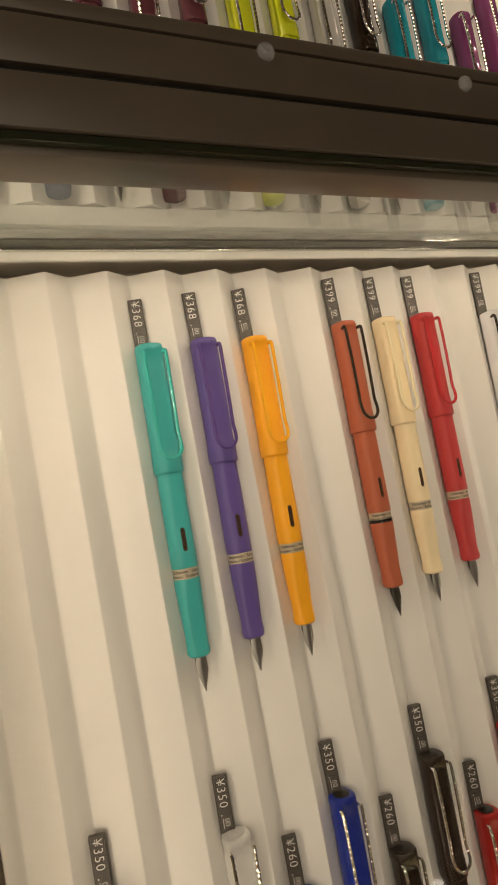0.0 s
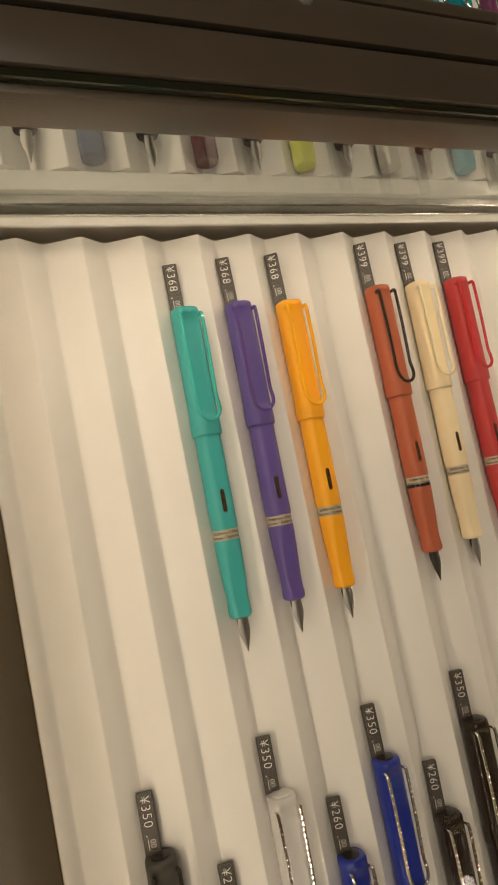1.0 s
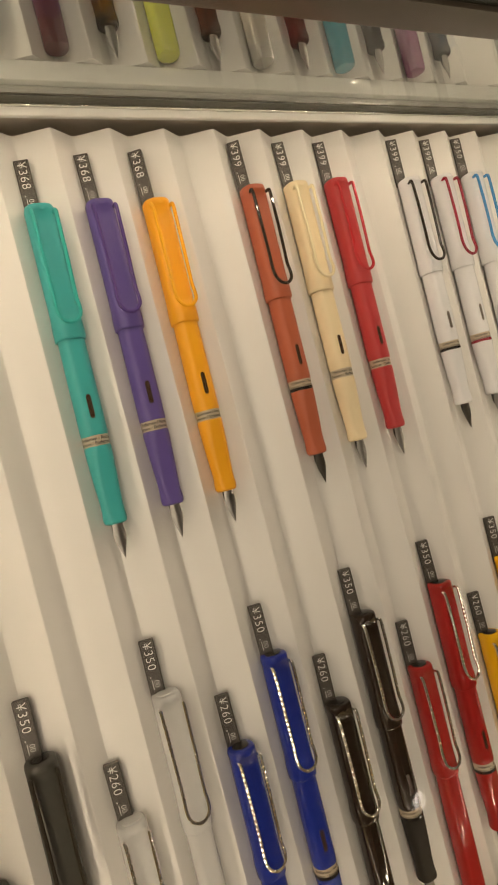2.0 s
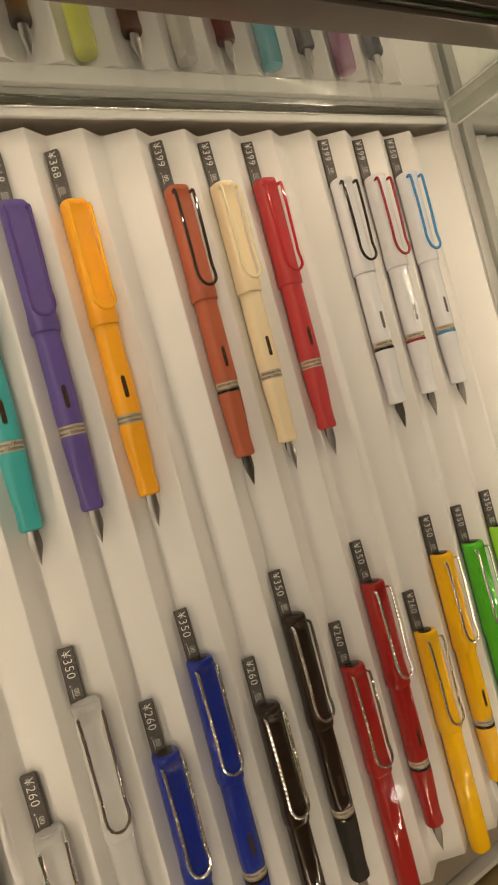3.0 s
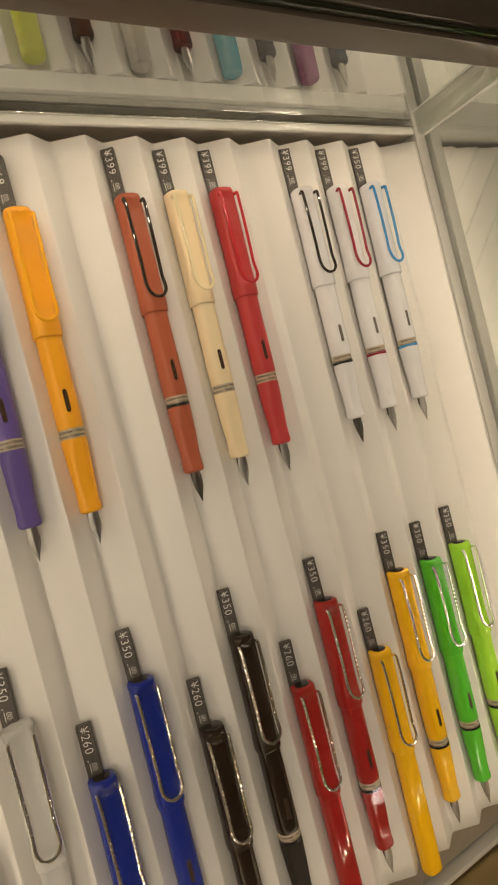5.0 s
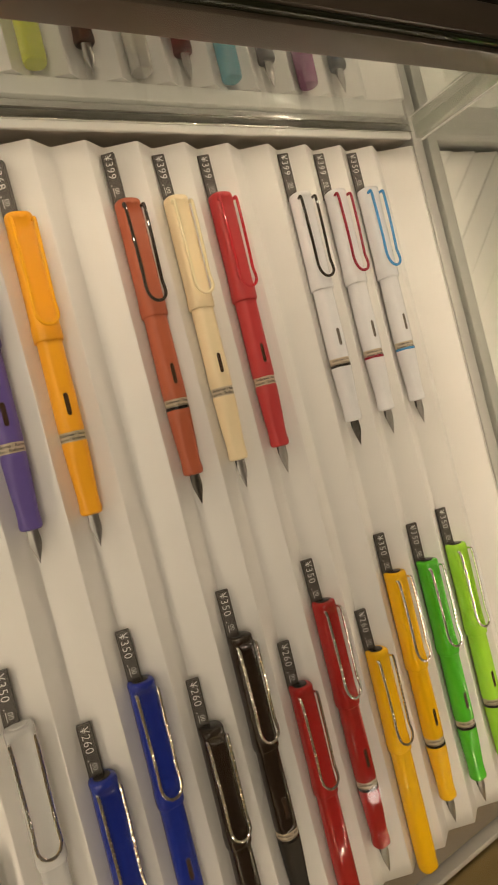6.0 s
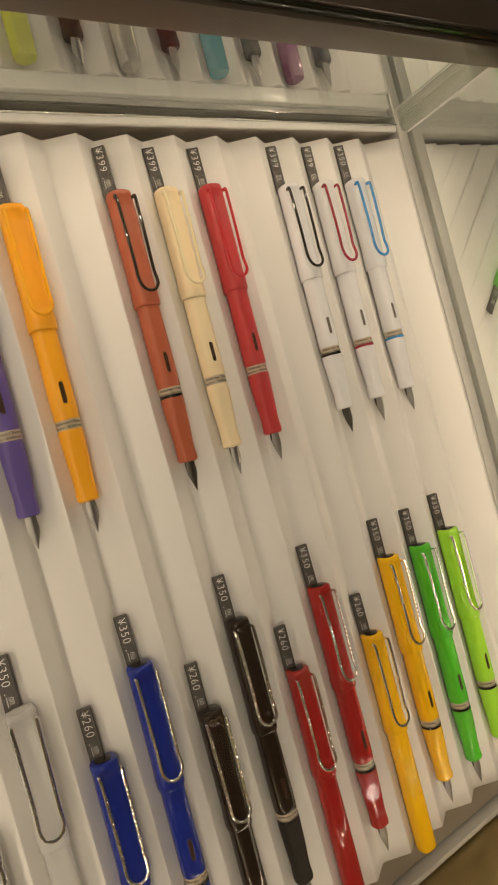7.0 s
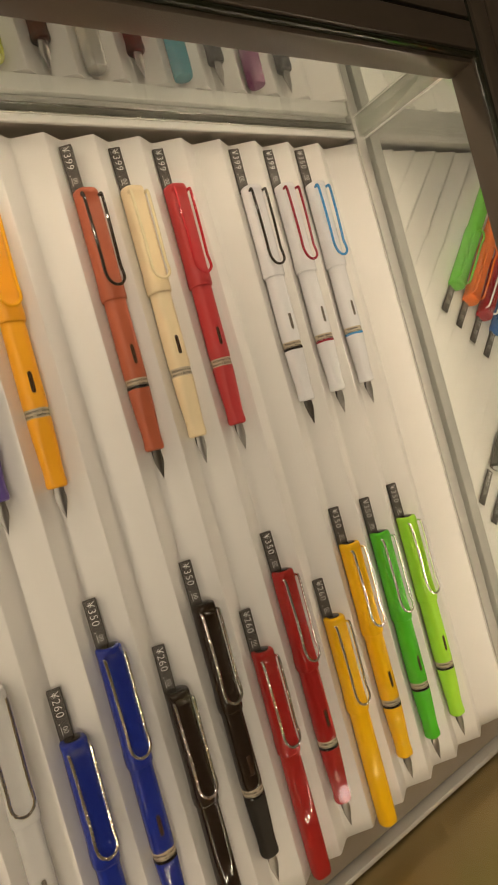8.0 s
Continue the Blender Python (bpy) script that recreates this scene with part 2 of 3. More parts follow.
# rails between the trays, with the slot that holds the glass
structure("rail_1", box(-0.0325, -0.0225, -0.105, 0.3495, -0.012, 0.0085, 0.0010), RAIL_LIGHT, "pale acrylic rail between two trays", "rail")
structure("channel_1", box(-0.0222, -0.0160, -0.105, 0.3495, -0.012, 0.0050, 0.0008), RAIL, "grey glass channel between the rails", "rail")
structure("rail_8", box(-0.0157, -0.0142, -0.105, 0.3495, -0.012, 0.0095, 0.0006), TRIM, "thin polished lip of the glass channel", "rail")
structure("rail_2", box(-0.0090, -0.0045, -0.105, 0.3495, 0.0062, 0.0095, 0.0010), RAIL_LIGHT, "pale rail edge along the tray", "rail")
# set-back foot, its brown standing in for the shaded gap below the rail
structure("rail_6", box(-0.0088, -0.0062, -0.105, 0.3495, -0.012, 0.0060), FOOT, "foot under the pale rail edge, coloured brown as gap shade", "rail")
structure("rail_9", box(-0.0095, -0.0088, -0.105, 0.3495, 0.0070, 0.0108, 0.0003), TRIM, "polished lip beside the glass", "rail")
structure("rail_3", box(-0.50, 0.478, 0.3505, 0.3600, -0.012, 0.0095, 0.0012), RAIL, "grey metal rail beside the tray", "rail")
structure("rail_4", box(-0.50, 0.478, 0.3660, 0.3765, -0.012, 0.0095, 0.0012), RAIL, "grey metal rail beside the slanting tray", "rail")
structure("channel_2", box(-0.50, 0.478, 0.3602, 0.3658, -0.012, 0.0016), RAIL, "grey glass channel between the metal rails", "rail")
structure("rail_5", box(0.4740, 0.4780, -0.1275, 0.3495, -0.012, 0.0070, 0.0012), RAIL, "grey metal rail at the end of the tray", "rail")
# filler ledges beyond the tray edges; their browns paint the shadow there
structure("ledge_1", box(-0.50, 0.4715, -0.1275, -0.0914, -0.012, 0.0030, 0.0012), LEDGE_DEEP_SHADE, "filler ledge along the near edge, coloured dark brown as shadow", "rail")
structure("ledge_2", box(0.4572, 0.4735, -0.0930, 0.3495, -0.012, -0.0015, 0.0008), LEDGE_SHADE, "filler ledge at the end of the tray, coloured grey brown as shadow", "rail")
structure("rail_7", box(-0.0325, -0.0045, 0.3770, 0.80, -0.012, 0.0085, 0.0012), RAIL, "grey metal rail above the slanting tray", "rail")
# outer panels
structure("wall_end", box(0.4800, 0.4900, -0.12, 0.82, -0.03, 0.100), BRONZE_WALL, "bronze brown end panel of the case", "panel")
structure("wall_near", box(-0.50, 0.4795, -0.1360, -0.1280, -0.03, 0.100), BRONZE_WALL, "bronze brown near panel of the case", "panel")


def pane(name, x0, x1, y0, y1, z0, z1, label, material=None):
    ob = structure(name, box(x0, x1, y0, y1, z0, z1, 0.0006, 1), material or GLASS, label, "glass", 0)
    ob.visible_shadow = False
    return ob


pane("partition_1", -0.0138, -0.0096, -0.1060, 0.3605, 0.002, 0.1000, "clear upright glass partition", PARTITION)
pane("partition_2", -0.4900, 0.4700, 0.3608, 0.3652, 0.002, 0.1000, "clear upright glass partition", PARTITION)
pane("partition_3", -0.0138, -0.0096, 0.3660, 0.80, 0.002, 0.1000, "clear upright glass partition", PARTITION)
pane("cover_glass", 0.0070, 0.4695, -0.1100, 0.3448, 0.1166, 0.1200, "clear flat cover glass over the tray")


post = thing("glass_post", pose(0, 0, 0), "pale green acrylic corner post of the partitions", "post", "", "structure")
part("core", box(-0.0205, -0.0050, 0.3535, 0.3600, 0.009, 0.0995, 0.0008), ACRYLIC, post).visible_shadow = False
# two thin pale strips paint the highlight lines down the post
part("edge", box(-0.0050, -0.0036, 0.3592, 0.3604, 0.009, 0.0995, 0.0003), RAIL_LIGHT, post)
part("edge", box(-0.0220, -0.0210, 0.3535, 0.3545, 0.009, 0.0995, 0.0003), RAIL_LIGHT, post)


def beam(name, x0, x1, y0, y1, along, label, near=False):
    """A frame bar: body, recessed joint, lid strips and the dark seal over the cover glass."""
    b = thing(name, pose(0, 0, 0), label, "frame bar", "bars of the case frame", "structure")

    def bar(piece, u0, u1, z0, z1, bevel, material, words=""):
        # u runs from the inner edge of the bar outwards
        if along == "y":
            lim = (x1 - u1, x1 - u0, y0, y1)
        elif near:
            lim = (x0, x1, y1 - u1, y1 - u0)
        else:
            lim = (x0, x1, y0 + u0, y0 + u1)
        part(piece, box(*lim, z0, z1, bevel), material, b, words)

    w = (x1 - x0) if along == "y" else (y1 - y0)
    bar("bar_body", 0.0, w - 0.001, 0.100, 0.1163, 0.0012, BRONZE)
    bar("seal", 0.0026, 0.0052, 0.1164, 0.1196, 0.0, SEAL_GREEN, "dark green glass edge")
    bar("lid_strip", 0.0054, w - 0.0246, 0.1164, 0.1215, 0.0008, BRONZE)
    bar("joint", w - 0.0246, w - 0.0222, 0.1164, 0.1190, 0.0, RUBBER, "black rubber joint")
    bar("lid_strip", w - 0.0222, w - 0.0062, 0.1164, 0.1215, 0.0008, BRONZE)
    bar("edge_strip", w - 0.0058, w, 0.1164, 0.1220, 0.0012, BRONZE)
    return b


beam("bar_1", -0.0380, 0.0095, -0.1075, 0.3420, "y", "dark bronze frame bar with a black joint")
beam("bar_2", -0.50, 0.5205, 0.3425, 0.388, "x", "dark bronze frame bar over the far rail")
beam("bar_3", -0.50, 0.5205, -0.1440, -0.1080, "x", "dark bronze frame bar on the near side", True)
bar_end = box(0.4720, 0.520, -0.1075, 0.3420, 0.100, 0.1215, 0.0012)
structure("bar_4", bar_end, BRONZE, "dark bronze frame bar at the end", "frame bar")
beam("bar_5", -0.0380, 0.0095, 0.3885, 0.80, "y", "dark bronze frame bar over the slanting tray")


def bumper(m):
    s = thing("bumper", m, "small clear domed rubber bumper on the bar", "bumper", "bumpers on the bar")
    part("dome", loft([section(x, r, r, 2.0, n=18) for x, r in ((0, 0.0034), (0.0008, 0.0033), (0.0016, 0.0028), (0.0022, 0.0019), (0.0025, 0.0007))]), CLEAR_RUBBER, s).matrix_basis = pose(0, 0, 0, 0, -90, 0)
    return s


first_bumper = bumper(pose(-0.0305, 0.0300, 0.1216))
copy_thing(first_bumper, pose(-0.0297, 0.1225, 0.1216))


def led_strip(x0, x1, y, z, out, tilted=88, turned=0, broad=1.0, pitch=0.0125, chip=LED):
    """A tape of evenly spaced chips on a slanting bracket under a bar, facing the trays."""
    s = thing("led_strip", pose(0, 0, 0, 0, 0, turned), "warm white LED tape fixed under the bar", "light strip", "light strips", "structure")
    tilt = pose(0, y, z, out * tilted, 0, 0)
    part("tape", box(x0, x1, -0.0022 * broad - 0.0008, 0.0022 * broad + 0.0008, 0, 0.0008), LED_TAPE, s).matrix_basis = tilt
    bm = bmesh.new()
    n = int((x1 - x0) / pitch)
    for i in range(n):
        x = x0 + 0.4 * pitch + i * pitch
        vs = [bm.verts.new((x + 0.105 * pitch * a, 0.002 * broad * c, -0.0002)) for a, c in ((-1, -1), (-1, 1), (1, 1), (1, -1))]
        bm.faces.new(vs)
    me = bpy.data.meshes.new("chips")
    bm.to_mesh(me)
    bm.free()
    me.materials.append(chip)
    chips = new("chips", me)
    chips.parent, chips["label"] = s, "glowing LED chips"
    chips.matrix_basis = tilt
    tagged(chips, kind="stuff")
    return s


led_strip(0.015, 0.470, 0.3575, 0.0963, -1, 64, pitch=0.0085)
led_strip(0.015, 0.470, -0.1210, 0.0935, 1, 72, 0, 2.5, chip=LED_SOFT)
led_strip(-0.470, -0.040, 0.3540, 0.0963, -1, broad=1.4)
led_strip(-0.470, -0.040, -0.1210, 0.0963, 1, broad=1.4)
led_strip(0.015, 0.470, 0.3710, 0.0963, 1, 66, 0, 1.4)
led_strip(-0.470, -0.040, 0.3710, 0.0963, 1, 66, 0, 1.7)
led_strip(-0.100, 0.335, 0.0040, 0.0963, -1, 66, 90, 1.15)
led_strip(-0.100, 0.335, -0.4765, 0.0963, 1, 66, 90, 0.55)

# ---------------------------------------------------------------- the shop around
structure("floor", box(-3, 4, -3, 4, -0.90, -0.86), ROOM, "dim shop floor", "floor")
structure("ceiling", box(-3, 4, -3, 4, 2.50, 2.54), CEILING, "dim shop ceiling", "ceiling")
structure("wall_north", box(-3, 4, 4.0, 4.1, -0.86, 2.50), ROOM, "dim shop wall", "wall")
structure("wall_south", box(-3, 4, -3.1, -3.0, -0.86, 2.50), ROOM, "dim shop wall", "wall")
structure("wall_east", box(4.0, 4.1, -3, 4, -0.86, 2.50), ROOM, "dim shop wall", "wall")
structure("wall_west", box(-3.1, -3.0, -3, 4, -0.86, 2.50), ROOM, "dim shop wall", "wall")
structure("case_base", box(-0.52, 0.50, -0.15, 0.82, -0.86, -0.031), BRONZE, "dark base of the display case", "case")


def ceiling_lamp(m):
    s = thing("ceiling_lamp", m, "round warm white ceiling spot lamp", "lamp")
    part("ring", loft([section(x, r, r, 2.0, n=24) for x, r in ((0, 0.055), (0.03, 0.055), (0.03, 0.045), (0.01, 0.045))], (False, False)), CHROME, s).matrix_basis = pose(0, 0, 0, 0, 90, 0)
    part("diffuser", loft([section(x, r, r, 2.0, n=24) for x, r in ((0.004, 0.042), (0.012, 0.042), (0.016, 0.034))]), LAMP, s).matrix_basis = pose(0, 0, 0, 0, 90, 0)
    return s


ceiling_lamp(pose(2.123, 1.632, 2.495))


def fill_panel(m):
    """An added fill light below the ceiling, out of view: frame and diffuser."""
    s = thing("fill_light", m, "added broad warm white fill light below the ceiling, out of view", "lamp")
    part("frame", box(-1.22, 1.22, -0.62, 0.62, -0.02, 0.0), CHROME, s)
    part("diffuser", box(-1.2, 1.2, -0.6, 0.6, -0.03, -0.021), FILL_PANEL, s)
    return s


fill_panel(pose(-0.1, -1.15, 2.495))

# ---------------------------------------------------------------- pens
MM = 0.001


def cap_rings():
    out = []
    for x, r, top in ((0.0, 5.7, 5.5), (0.3, 6.3, 6.1), (1.2, 6.65, 6.4), (3.3, 6.72, 6.5), (3.7, 6.6, 5.7), (10, 6.65, 5.6), (25, 6.65, 5.35), (40, 6.65, 5.1), (49, 6.65, 5.1), (52.5, 6.7, 5.25), (54.5, 6.8, 5.9), (56, 6.95, 6.7), (57, 7.0, 6.9), (62.4, 7.0, 6.9), (63.2, 6.85, 6.7), (63.5, 6.3, 6.1)):
        out.append([(a * MM, b * MM, c * MM) for a, b, c in section(x, r, r, 2.5, top)])
    return out


def barrel_rings(rows):
    return [[(a * MM, b * MM, c * MM) for a, b, c in section(x, ry, rz, 2.35, top)] for x, ry, rz, top in rows]


def clip_bm(wire=0.88):
    half = [(4.6, 4.6, 4.2), (4.3, 5.3, 6.2), (4.2, 5.5, 7.4), (5.2, 5.5, 8.2), (9.0, 5.4, 8.6), (25, 5.2, 8.9), (40, 5.0, 8.8), (46, 5.0, 8.6), (50.0, 5.2, 9.2), (53.6, 4.7, 9.9), (56.2, 2.6, 10.2), (57.0, 0, 10.3)]
    pts = half + [(x, -y, z) for x, y, z in half[-2::-1]]
    return tube([v * MM for v in smooth_line(pts, 4)], wire * MM, 8)


def nib_bm():
    """An arched steel blade drawn to a point."""
    bm = bmesh.new()
    rows = ((149.0, 2.5), (152.0, 2.6), (154.5, 2.9), (156.5, 3.0), (158.5, 2.55), (161.5, 1.5), (164.6, 0.55), (166.0, 0.2))
    rings = []
    for x, w in rows:
        up, low = [], []
        for i in range(9):
            a = -1 + 2 * i / 8
            z = 2.4 - (0.95 * abs(a) ** 1.6) * (w / 3.0) - (x - 149) * 0.045
            up.append((x * MM, a * w * MM, z * MM))
            low.append((x * MM, a * w * 0.96 * MM, (z - 0.35) * MM))
        rings.append(up + low[::-1])
    return loft(rings, bm=bm)


def oval(x0, x1, w):
    """A closed long oval, its first point again at the end."""
    r = w / 2
    pts = [(x1 - r + r * math.cos(a), r * math.sin(a)) for a in (math.pi * (i / 8 - 0.5) for i in range(9))]
    pts += [(x0 + r - r * math.cos(a), -r * math.sin(a)) for a in (math.pi * (i / 8 - 0.5) for i in range(9))]
    return pts + pts[:1]


def capsule_plate(x0, x1, w, z, thick):
    """A long oval plate lying on top of the barrel."""
    ring = oval(x0, x1, w)[:-1]
    lo = [(x * MM, y * MM, (z - thick) * MM) for x, y in ring]
    hi = [(x * MM, y * MM, z * MM) for x, y in ring]
    return loft([lo, hi])


SHARED = {}


def shared(name, key, make, material, parent, label="", smooth=35.0):
    """A part whose mesh is built once for each key."""
    if key not in SHARED:
        SHARED[key] = mesh_of(name, make(), material, smooth)
    ob = new(name, SHARED[key])
    ob.parent = parent
    if label:
        ob["label"] = label
    return ob


def wrapped(text, size, x, start, r):
    """Letters laid round the barrel; start is the angle of the first one."""
    src = letters(text, size, PAPER_INK)
    bm = bmesh.new()
    bm.from_mesh(src)
    for v in bm.verts:
        a = start + v.co.x / r
        v.co = (x - v.co.y, r * math.sin(a), r * math.cos(a))
    return bm


def band_print():
    bm = wrapped("Entfernen / Remove", 0.0021, 110.65 * MM, -1.45, 6.2 * MM)
    other = wrapped("Remove / Entfernen", 0.0021, 112.75 * MM, -1.75, 6.2 * MM)
    me = bpy.data.meshes.new("lines")
    other.to_mesh(me)
    other.free()
    bm.from_mesh(me)
    return bm


def pen(m, label, body, clip, posted=True, ring=None, plug=None, nib=STEEL, gloss=False, band=True, grip=None, group="pens in the tray", stretch=1.0):
    """A pen along +x from its cap top: cap with wire clip, barrel, then grip and nib, or the closed barrel end."""
    s = thing("fountain_pen", m, label, "pen", group)
    key = body.name
    cap = shared("cap", ("cap", key), lambda: loft(cap_rings(), (True, False)), body, s, "", 62.0)
    shared("cap_plug", ("plug", (plug or body).name), lambda: loft([[(a * MM, b * MM, c * MM) for a, b, c in section(x, r, r, 2.2, n=20)] for x, r in ((0.02, 4.1), (-0.5, 4.0), (-0.7, 3.3))], (False, True)), plug or body, cap)
    shared("clip", ("clip", clip.name), lambda: clip_bm(0.82 if clip is CHROME else 0.88), clip, s, "wire clip")
    if posted:
        shared("barrel", ("barrel", key), lambda: loft(barrel_rings(((61, 5.9, 5.9, 5.6), (66, 6.05, 6.05, 5.5), (85, 6.15, 6.15, 5.5), (102, 6.2, 6.2, 5.55), (105, 6.2, 6.2, 6.0), (108.0, 6.2, 6.2, 6.1), (108.6, 6.0, 6.0, 5.9)))), body, s)
        shared("ink_window", ("slot", body.name), lambda: capsule_plate(89.3, 101.0, 2.7, 5.66, 0.6), SLOT_PALE if body in (WHITE, CLEAR) else SLOT, s, "dark oval ink window")
        shared("window_rim", ("rim", body.name), lambda: tube([Vector((x * MM, y * MM, 5.62 * MM)) for x, y in oval(89.3, 101.0, 2.8)], 0.30 * MM, 6), body, s)
        b = shared("paper_band", ("band",), lambda: loft([[(a * MM, y * MM, z * MM) for a, y, z in section(x, r, r, 2.1)] for x, r in ((108.5, 6.0), (108.6, 6.1), (113.4, 6.1), (113.5, 6.0))]), PAPER, s, "printed paper band")
        shared("print", ("print",), band_print, PAPER_INK, b, "small dark printed words", 0)
        if ring:
            shared("ring", ("ring", ring.name), lambda: loft([[(a * MM, y * MM, z * MM) for a, y, z in section(x, r, r, 2.1)] for x, r in ((112.6, 6.05), (112.8, 6.35), (114.2, 6.35), (114.5, 6.0))]), ring, s)
        shared("grip", ("grip", (grip or body).name), lambda: loft(barrel_rings(((113.4, 5.9, 5.9, 5.8), (114.0, 6.1, 6.1, 6.0), (116, 6.1, 6.1, 5.9), (119, 6.0, 6.0, 5.3), (130, 5.6, 5.5, 4.4), (140, 5.05, 4.9, 3.7), (144.5, 5.1, 5.0, 4.1), (147.4, 5.42, 5.35, 4.8), (149.2, 5.15, 5.05, 4.7), (150.0, 4.3, 4.2, 3.9)))), grip or body, s)
        shared("nib", ("nib", nib.name), nib_bm, nib, s, "pointed steel nib")
        shared("feed", ("feed",), lambda: loft([[(a * MM, y * MM, z * MM) for a, y, z in section(x, r, r * 0.8, 2.0, n=14, zc=c)] for x, r, c in ((148, 2.7, 0.2), (154, 2.5, 0.1), (158, 1.5, 0.4), (161, 0.5, 0.9))]), FEED, s, "black ribbed feed")
    else:
        shared("barrel", ("closed", key), lambda: loft(barrel_rings(((61, 5.9, 5.9, 5.6), (66, 6.05, 6.05, 5.5), (85, 6.15, 6.15, 5.4), (110, 6.2, 6.2, 5.3), (130, 6.1, 6.1, 5.2), (137, 6.0, 6.0, 5.2), (139.4, 5.85, 5.85, 5.1), (140.1, 5.5, 5.5, 4.9), (140.4, 4.7, 4.7, 4.4)))), body, s)
    if stretch != 1.0:
        s.scale = (stretch, 1, 1)
    return s


def price_tag(m, price, length, group="price tags", thick=0.0012):
    """A charcoal strip with its price, and the small underlined 00."""
    t = thing("price_tag", m, "charcoal price strip reading \u00a5%s.00 in white" % price, "price tag", group)
    shared("strip", ("strip", length, thick), lambda: box(0, length, 0, 0.0070, 0, thick, 0.0003, 1), TAG, t)
    for name, text, size, x, y in (("price", "\u00a5%s" % price, 0.0058, 0.0011, 0.0016), ("point", ".", 0.0058, 0.0168, 0.0016), ("small_price", "00", 0.0036, 0.0190, 0.0030)):
        ob = new(name, letters(text, size, INK_WHITE, 0.00006))
        ob.parent, ob.matrix_basis = t, pose(x, y, thick + 0.0001)
        if name == "price":
            ob["label"] = "white printed price"
    shared("underline", ("underline", thick), lambda: box(0.0188, 0.0234, 0.0021, 0.0024, thick + 0.00002, thick + 0.00014), INK_WHITE, t, "", 0)
    return t


LEAN = 18.0           # the strips span the valleys, leaning a little
AXIS_Y, AXIS_Z, YAW = 0.0015, 0.0086, -0.7


def lay_pen(k, x, label, body, clip, **more):
    z = AXIS_Z + more.pop("dz", 0.0)
    return pen(pose(x + 0.0027, Y0 + k * P + AXIS_Y, z, random.Random(k * 7 + int(x * 1000)).uniform(-4, 4), 0, YAW), label, body, clip, **more)


def lay_tag(k, x, price, length=0.031, dz=0.0, group="price tags", thick=0.0012, lean=LEAN):
    turn = random.Random(k * 13 + int(x * 1000)).uniform(-1.2, 1.2)
    return price_tag(pose(x, Y0 + k * P - 0.0029, 0.0020 + dz, lean, 0, turn), price, length, group, thick)


MATTE = dict(rough=0.42, grain=0.15, bump=0.03)
SHINY = dict(rough=0.045, grain=0.2, bump=0.0)
TEAL = plastic("matte_teal", (0.05, 0.41, 0.41), **MATTE)
PURPLE = plastic("matte_purple", (0.115, 0.078, 0.30), **MATTE)
ORANGE = plastic("matte_orange", (0.93, 0.42, 0.015), **MATTE)
TERRACOTTA = plastic("matte_terracotta", (0.44, 0.11, 0.05), **MATTE)
CREAM = plastic("matte_cream", (0.85, 0.71, 0.46), **MATTE)
RED = plastic("matte_red", (0.48, 0.038, 0.042), **MATTE)
WHITE = plastic("glossy_white", (0.78, 0.78, 0.80), **SHINY)
TEAL_W = plastic("teal_wire", (0.05, 0.44, 0.40), 0.08, 0.2, 0.0)
PURPLE_W = plastic("purple_wire", (0.10, 0.06, 0.24), 0.07, 0.2, 0.0)
ORANGE_W = plastic("orange_wire", (0.93, 0.45, 0.02), 0.08, 0.2, 0.0)
CREAM_W = plastic("cream_wire", (0.85, 0.76, 0.50), 0.08, 0.2, 0.0)
RED_W = plastic("red_wire", (0.50, 0.03, 0.04), 0.07, 0.2, 0.0)
BLUE_W = plastic("sky_blue_wire", (0.05, 0.27, 0.60), 0.2)
WINE_W = plastic("wine_red_wire", (0.30, 0.02, 0.04), 0.2)
BLUE = plastic("glossy_blue", (0.015, 0.032, 0.27), **SHINY)
RED_G = plastic("glossy_red", (0.34, 0.020, 0.018), **SHINY)
YELLOW = plastic("glossy_yellow", (0.88, 0.50, 0.010), **SHINY)
GREEN = plastic("glossy_green", (0.09, 0.52, 0.03), **SHINY)
LIME = plastic("glossy_lime", (0.42, 0.82, 0.06), **SHINY)
BLACK_G = plastic("glossy_black", (0.022, 0.014, 0.009), **SHINY)
CHARCOAL = plastic("matte_charcoal", (0.046, 0.044, 0.037), 0.42, 0.15, 0.03)
GRIP = plastic("matte_black_grip", (0.022, 0.019, 0.015), 0.55, 0.15, 0.03, ior=1.28)
SMOKE_BLUE = plastic("slate_blue", (0.10, 0.12, 0.20), **SHINY)
WINE = plastic("glossy_wine", (0.11, 0.035, 0.045), **SHINY)
LIME_U = plastic("glossy_acid_lime", (0.50, 0.55, 0.02), **SHINY)
TURQUOISE = plastic("glossy_turquoise", (0.015, 0.26, 0.34), **SHINY)
MAGENTA = plastic("glossy_magenta", (0.22, 0.055, 0.16), **SHINY)
ALU = plastic("silver_white", (0.55, 0.54, 0.52), 0.18, 0.2, 0.01, metallic=0.4)

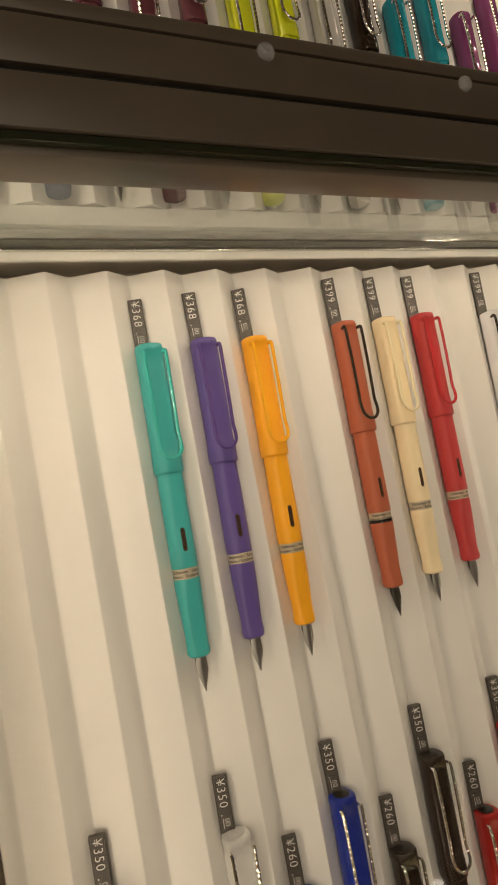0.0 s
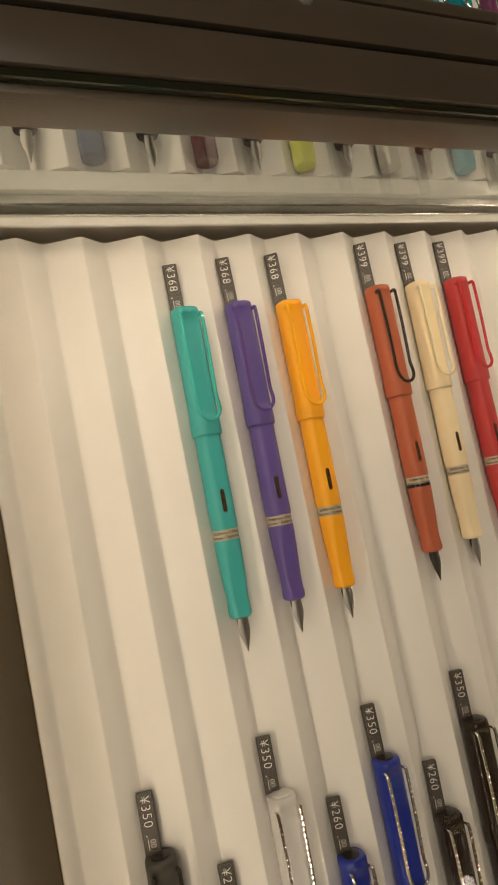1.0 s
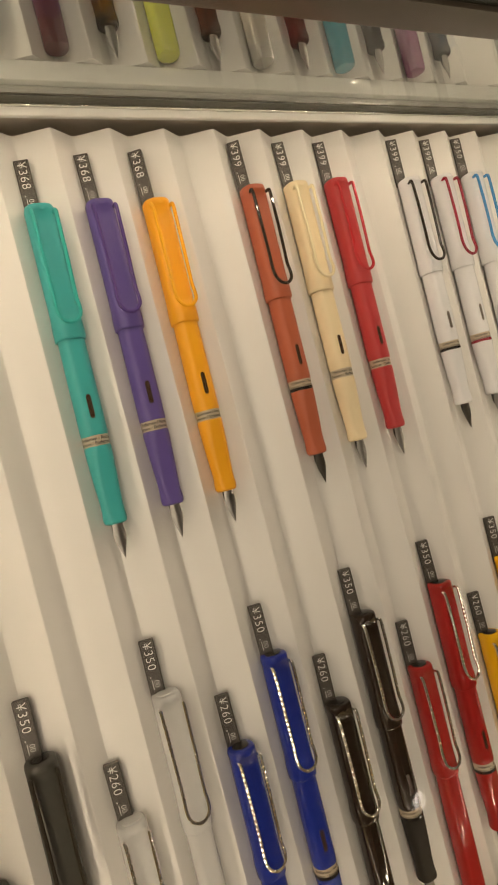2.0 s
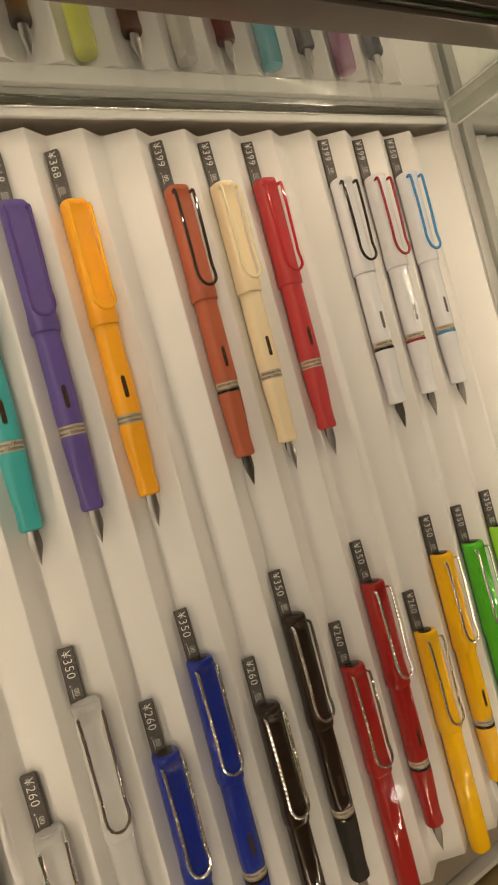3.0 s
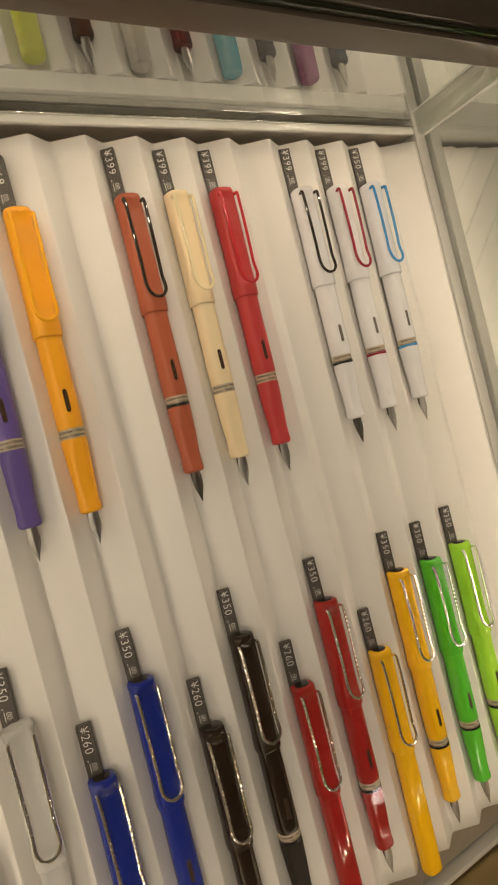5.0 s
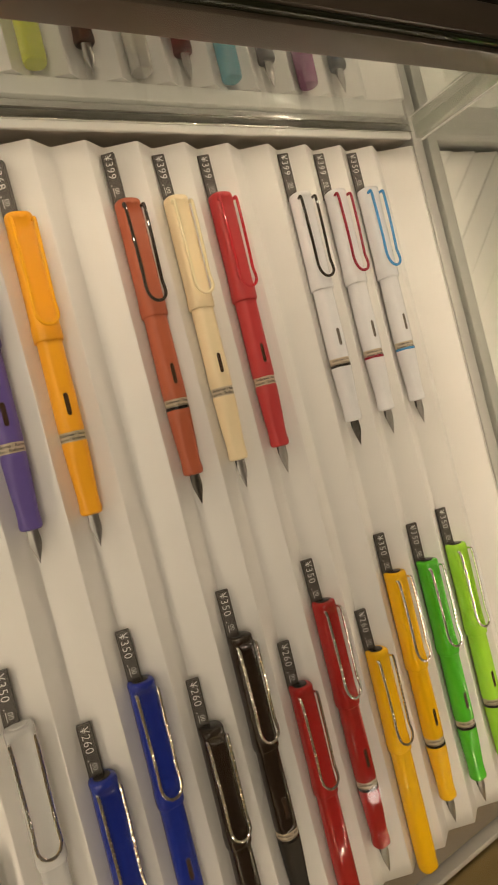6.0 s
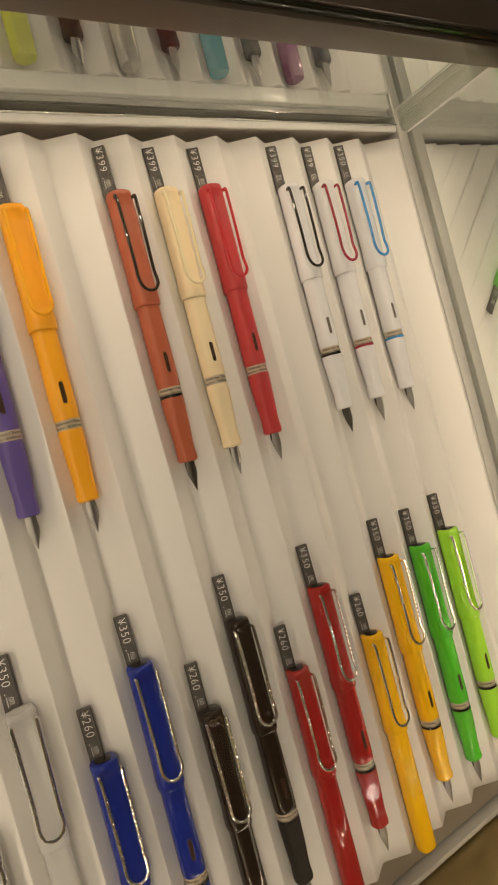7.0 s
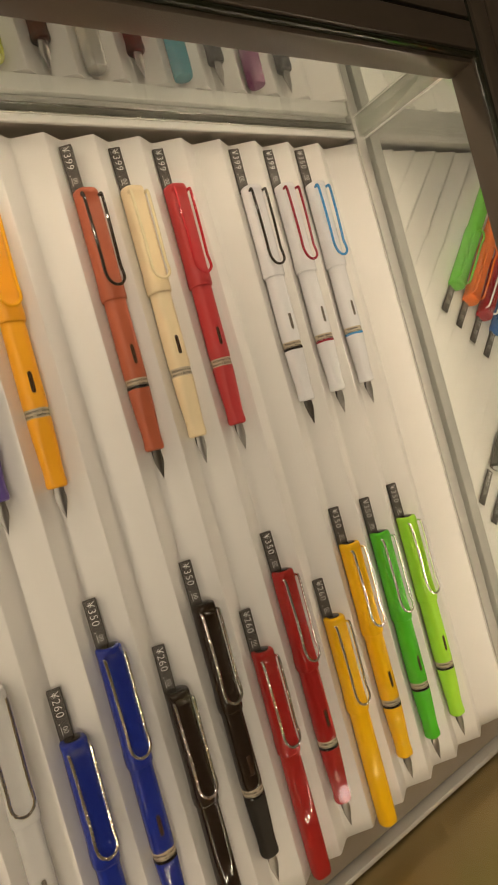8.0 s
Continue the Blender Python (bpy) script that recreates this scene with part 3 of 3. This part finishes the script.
# first row: matte pens with their caps on the back and nibs bare
for k, x, price, words, body, wire, ring, nib in (
        (0, 0.036, "368", "matte teal fountain pen with teal clip and bare nib", TEAL, TEAL_W, None, STEEL),
        (1, 0.035, "368", "matte purple fountain pen with purple clip and bare nib", PURPLE, PURPLE_W, None, STEEL),
        (2, 0.036, "368", "matte orange fountain pen with orange clip and bare nib", ORANGE, ORANGE_W, None, STEEL),
        (4, 0.031, "399", "matte terracotta fountain pen with black wire clip", TERRACOTTA, BLACK_WIRE, BLACK_GLOSS, DARK_STEEL),
        (5, 0.030, "399", "matte cream fountain pen with cream clip", CREAM, CREAM_W, None, STEEL),
        (6, 0.029, "399", "matte red fountain pen with red clip", RED, RED_W, None, STEEL),
        (8, 0.030, "399", "glossy white fountain pen with black wire clip", WHITE, BLACK_WIRE, BLACK_GLOSS, DARK_STEEL),
        (9, 0.029, "399", "glossy white fountain pen with wine red clip", WHITE, WINE_W, WINE_W, STEEL),
        (10, 0.028, "350", "glossy white fountain pen with sky blue clip", WHITE, BLUE_W, BLUE_W, STEEL)):
    lay_pen(k, x + 0.0006, words, body, wire, ring=ring, nib=nib, stretch=0.975 if k > 7 else 1.0)
for k, x, price in ((0, 0.0115, "368"), (1, 0.009, "368"), (2, 0.009, "368"), (4, 0.0045, "399"), (5, 0.0035, "399"), (6, 0.0035, "399"), (8, 0.002, "399"), (9, 0.002, "399"), (10, 0.0012, "350")):
    lay_tag(k, x + 0.0024, price, thick=0.0038 if k in (2, 4) else 0.0014, lean=34.0 if k in (2, 4) else LEAN)

# second row: glossy pens, closed and open in turn
for k, tx, price, words, body, posted, grip in (
        (-3, 0.289, "260", "closed matte charcoal fountain pen", CHARCOAL, False, None),
        (-2, 0.248, "350", "matte charcoal fountain pen with bare nib", CHARCOAL, True, None),
        (-1, 0.290, "260", "closed clear plastic fountain pen with chrome clip", CLEAR, False, None),
        (0, 0.244, "350", "clear plastic fountain pen with chrome clip", CLEAR, True, None),
        (1, 0.283, "260", "closed glossy blue fountain pen with chrome clip", BLUE, False, None),
        (2, 0.248, "350", "glossy blue fountain pen with bare nib", BLUE, True, None),
        (3, 0.286, "260", "closed glossy black fountain pen with chrome clip", BLACK_G, False, None),
        (4, 0.248, "350", "glossy black fountain pen with matte grip", BLACK_G, True, GRIP),
        (5, 0.289, "260", "closed glossy red fountain pen with chrome clip", RED_G, False, None),
        (6, 0.250, "350", "glossy red fountain pen with bare nib", RED_G, True, None),
        (7, 0.292, "260", "closed glossy yellow fountain pen with chrome clip", YELLOW, False, None),
        (8, 0.252, "350", "glossy yellow fountain pen with bare nib", YELLOW, True, None),
        (9, 0.254, "350", "glossy green fountain pen with bare nib", GREEN, True, None),
        (10, 0.252, "350", "glossy lime green fountain pen with bare nib", LIME, True, None)):
    tx += 0.0019
    lay_tag(k, tx, price, thick=0.0026)
    clip = BLACK_WIRE if body is CHARCOAL else CHROME
    plug = CLEAR if body is CLEAR else BLACK_GLOSS
    lay_pen(k, tx + 0.0226, words, body, clip, posted=posted, plug=plug, grip=grip, ring=BLACK_GLOSS if posted else None, nib=DARK_STEEL if body is CHARCOAL else STEEL)

# the tray behind the partition
for k, words, body, posted in (
        (-3, "closed slate blue fountain pen", SMOKE_BLUE, False), (-2, "slate blue fountain pen with bare nib", SMOKE_BLUE, True),
        (-1, "closed slate blue fountain pen", SMOKE_BLUE, False), (0, "wine red fountain pen with bare nib", WINE, True),
        (1, "closed glossy wine red fountain pen", WINE, False), (2, "glossy wine red fountain pen with bare nib", WINE, True),
        (3, "closed acid lime fountain pen", LIME_U, False), (4, "acid lime fountain pen with bare nib", LIME_U, True),
        (5, "closed silver white fountain pen", ALU, False), (6, "glossy black fountain pen with bare nib", BLACK_G, True),
        (7, "closed turquoise fountain pen", TURQUOISE, False), (8, "turquoise fountain pen with bare nib", TURQUOISE, True),
        (9, "closed magenta fountain pen", MAGENTA, False), (10, "magenta fountain pen with bare nib", MAGENTA, True)):
    lay_pen(k, -0.2015 if posted else -0.1790, words, body, CHROME, posted=posted, plug=BLACK_GLOSS, ring=BLACK_GLOSS if posted else None, grip=GRIP if posted else None, dz=0.003, group="pens behind the partition")

# the slanting tray
turn = math.degrees(math.atan2(DIAG.y, DIAG.x))
GREEN_T = plastic("translucent_green", (0.16, 0.55, 0.06), **SHINY)
ORANGE_T = plastic("translucent_orange", (0.80, 0.17, 0.02), **SHINY)
RED_T = plastic("translucent_red", (0.34, 0.010, 0.020), **SHINY)
BLUE_T = plastic("translucent_blue", (0.02, 0.09, 0.30), **SHINY)
for i, (words, body, clip) in enumerate((("closed bright green pen with green clip", GREEN_T, GREEN_T), ("closed orange pen with orange clip", ORANGE_T, ORANGE_T), ("closed dark red pen with white clip", RED_T, WHITE), ("closed blue pen with white clip", BLUE_T, WHITE))):
    o = DIAG_O + ACROSS * (0.0197 * i) - DIAG * (0.0018 * i)
    pen(Matrix.Translation((o.x, o.y, 0.0088)) @ pose(0, 0, 0, 0, 0, turn), words, body, clip, posted=False, plug=body, group="pens in the slanting tray")
    q = o - DIAG * 0.0227
    price_tag(Matrix.Translation((q.x, q.y, 0.0040)) @ pose(0, 0, 0, 0, 0, turn) @ pose(0.0282, 0.0037, 0, 0, 0, 180), "230", 0.031, "price tags of the slanting tray")
for i, (px, py) in enumerate(((0.2738, 0.4076), (0.2929, 0.4161))):
    price_tag(Matrix.Translation((px + 0.022, py - 0.02, 0.0046)) @ pose(0, 0, 0, 0, 0, turn) @ pose(0.0282, 0.0037, 0, 0, 0, 180), "430", 0.031, "price tags of the slanting tray")
    pen(Matrix.Translation((px + 0.001, py + 0.003, 0.0108)) @ pose(0, 0, 0, 0, 0, turn), "closed dark grey pen with white clip", CHARCOAL, WHITE, posted=False, plug=WHITE, group="pens in the slanting tray")
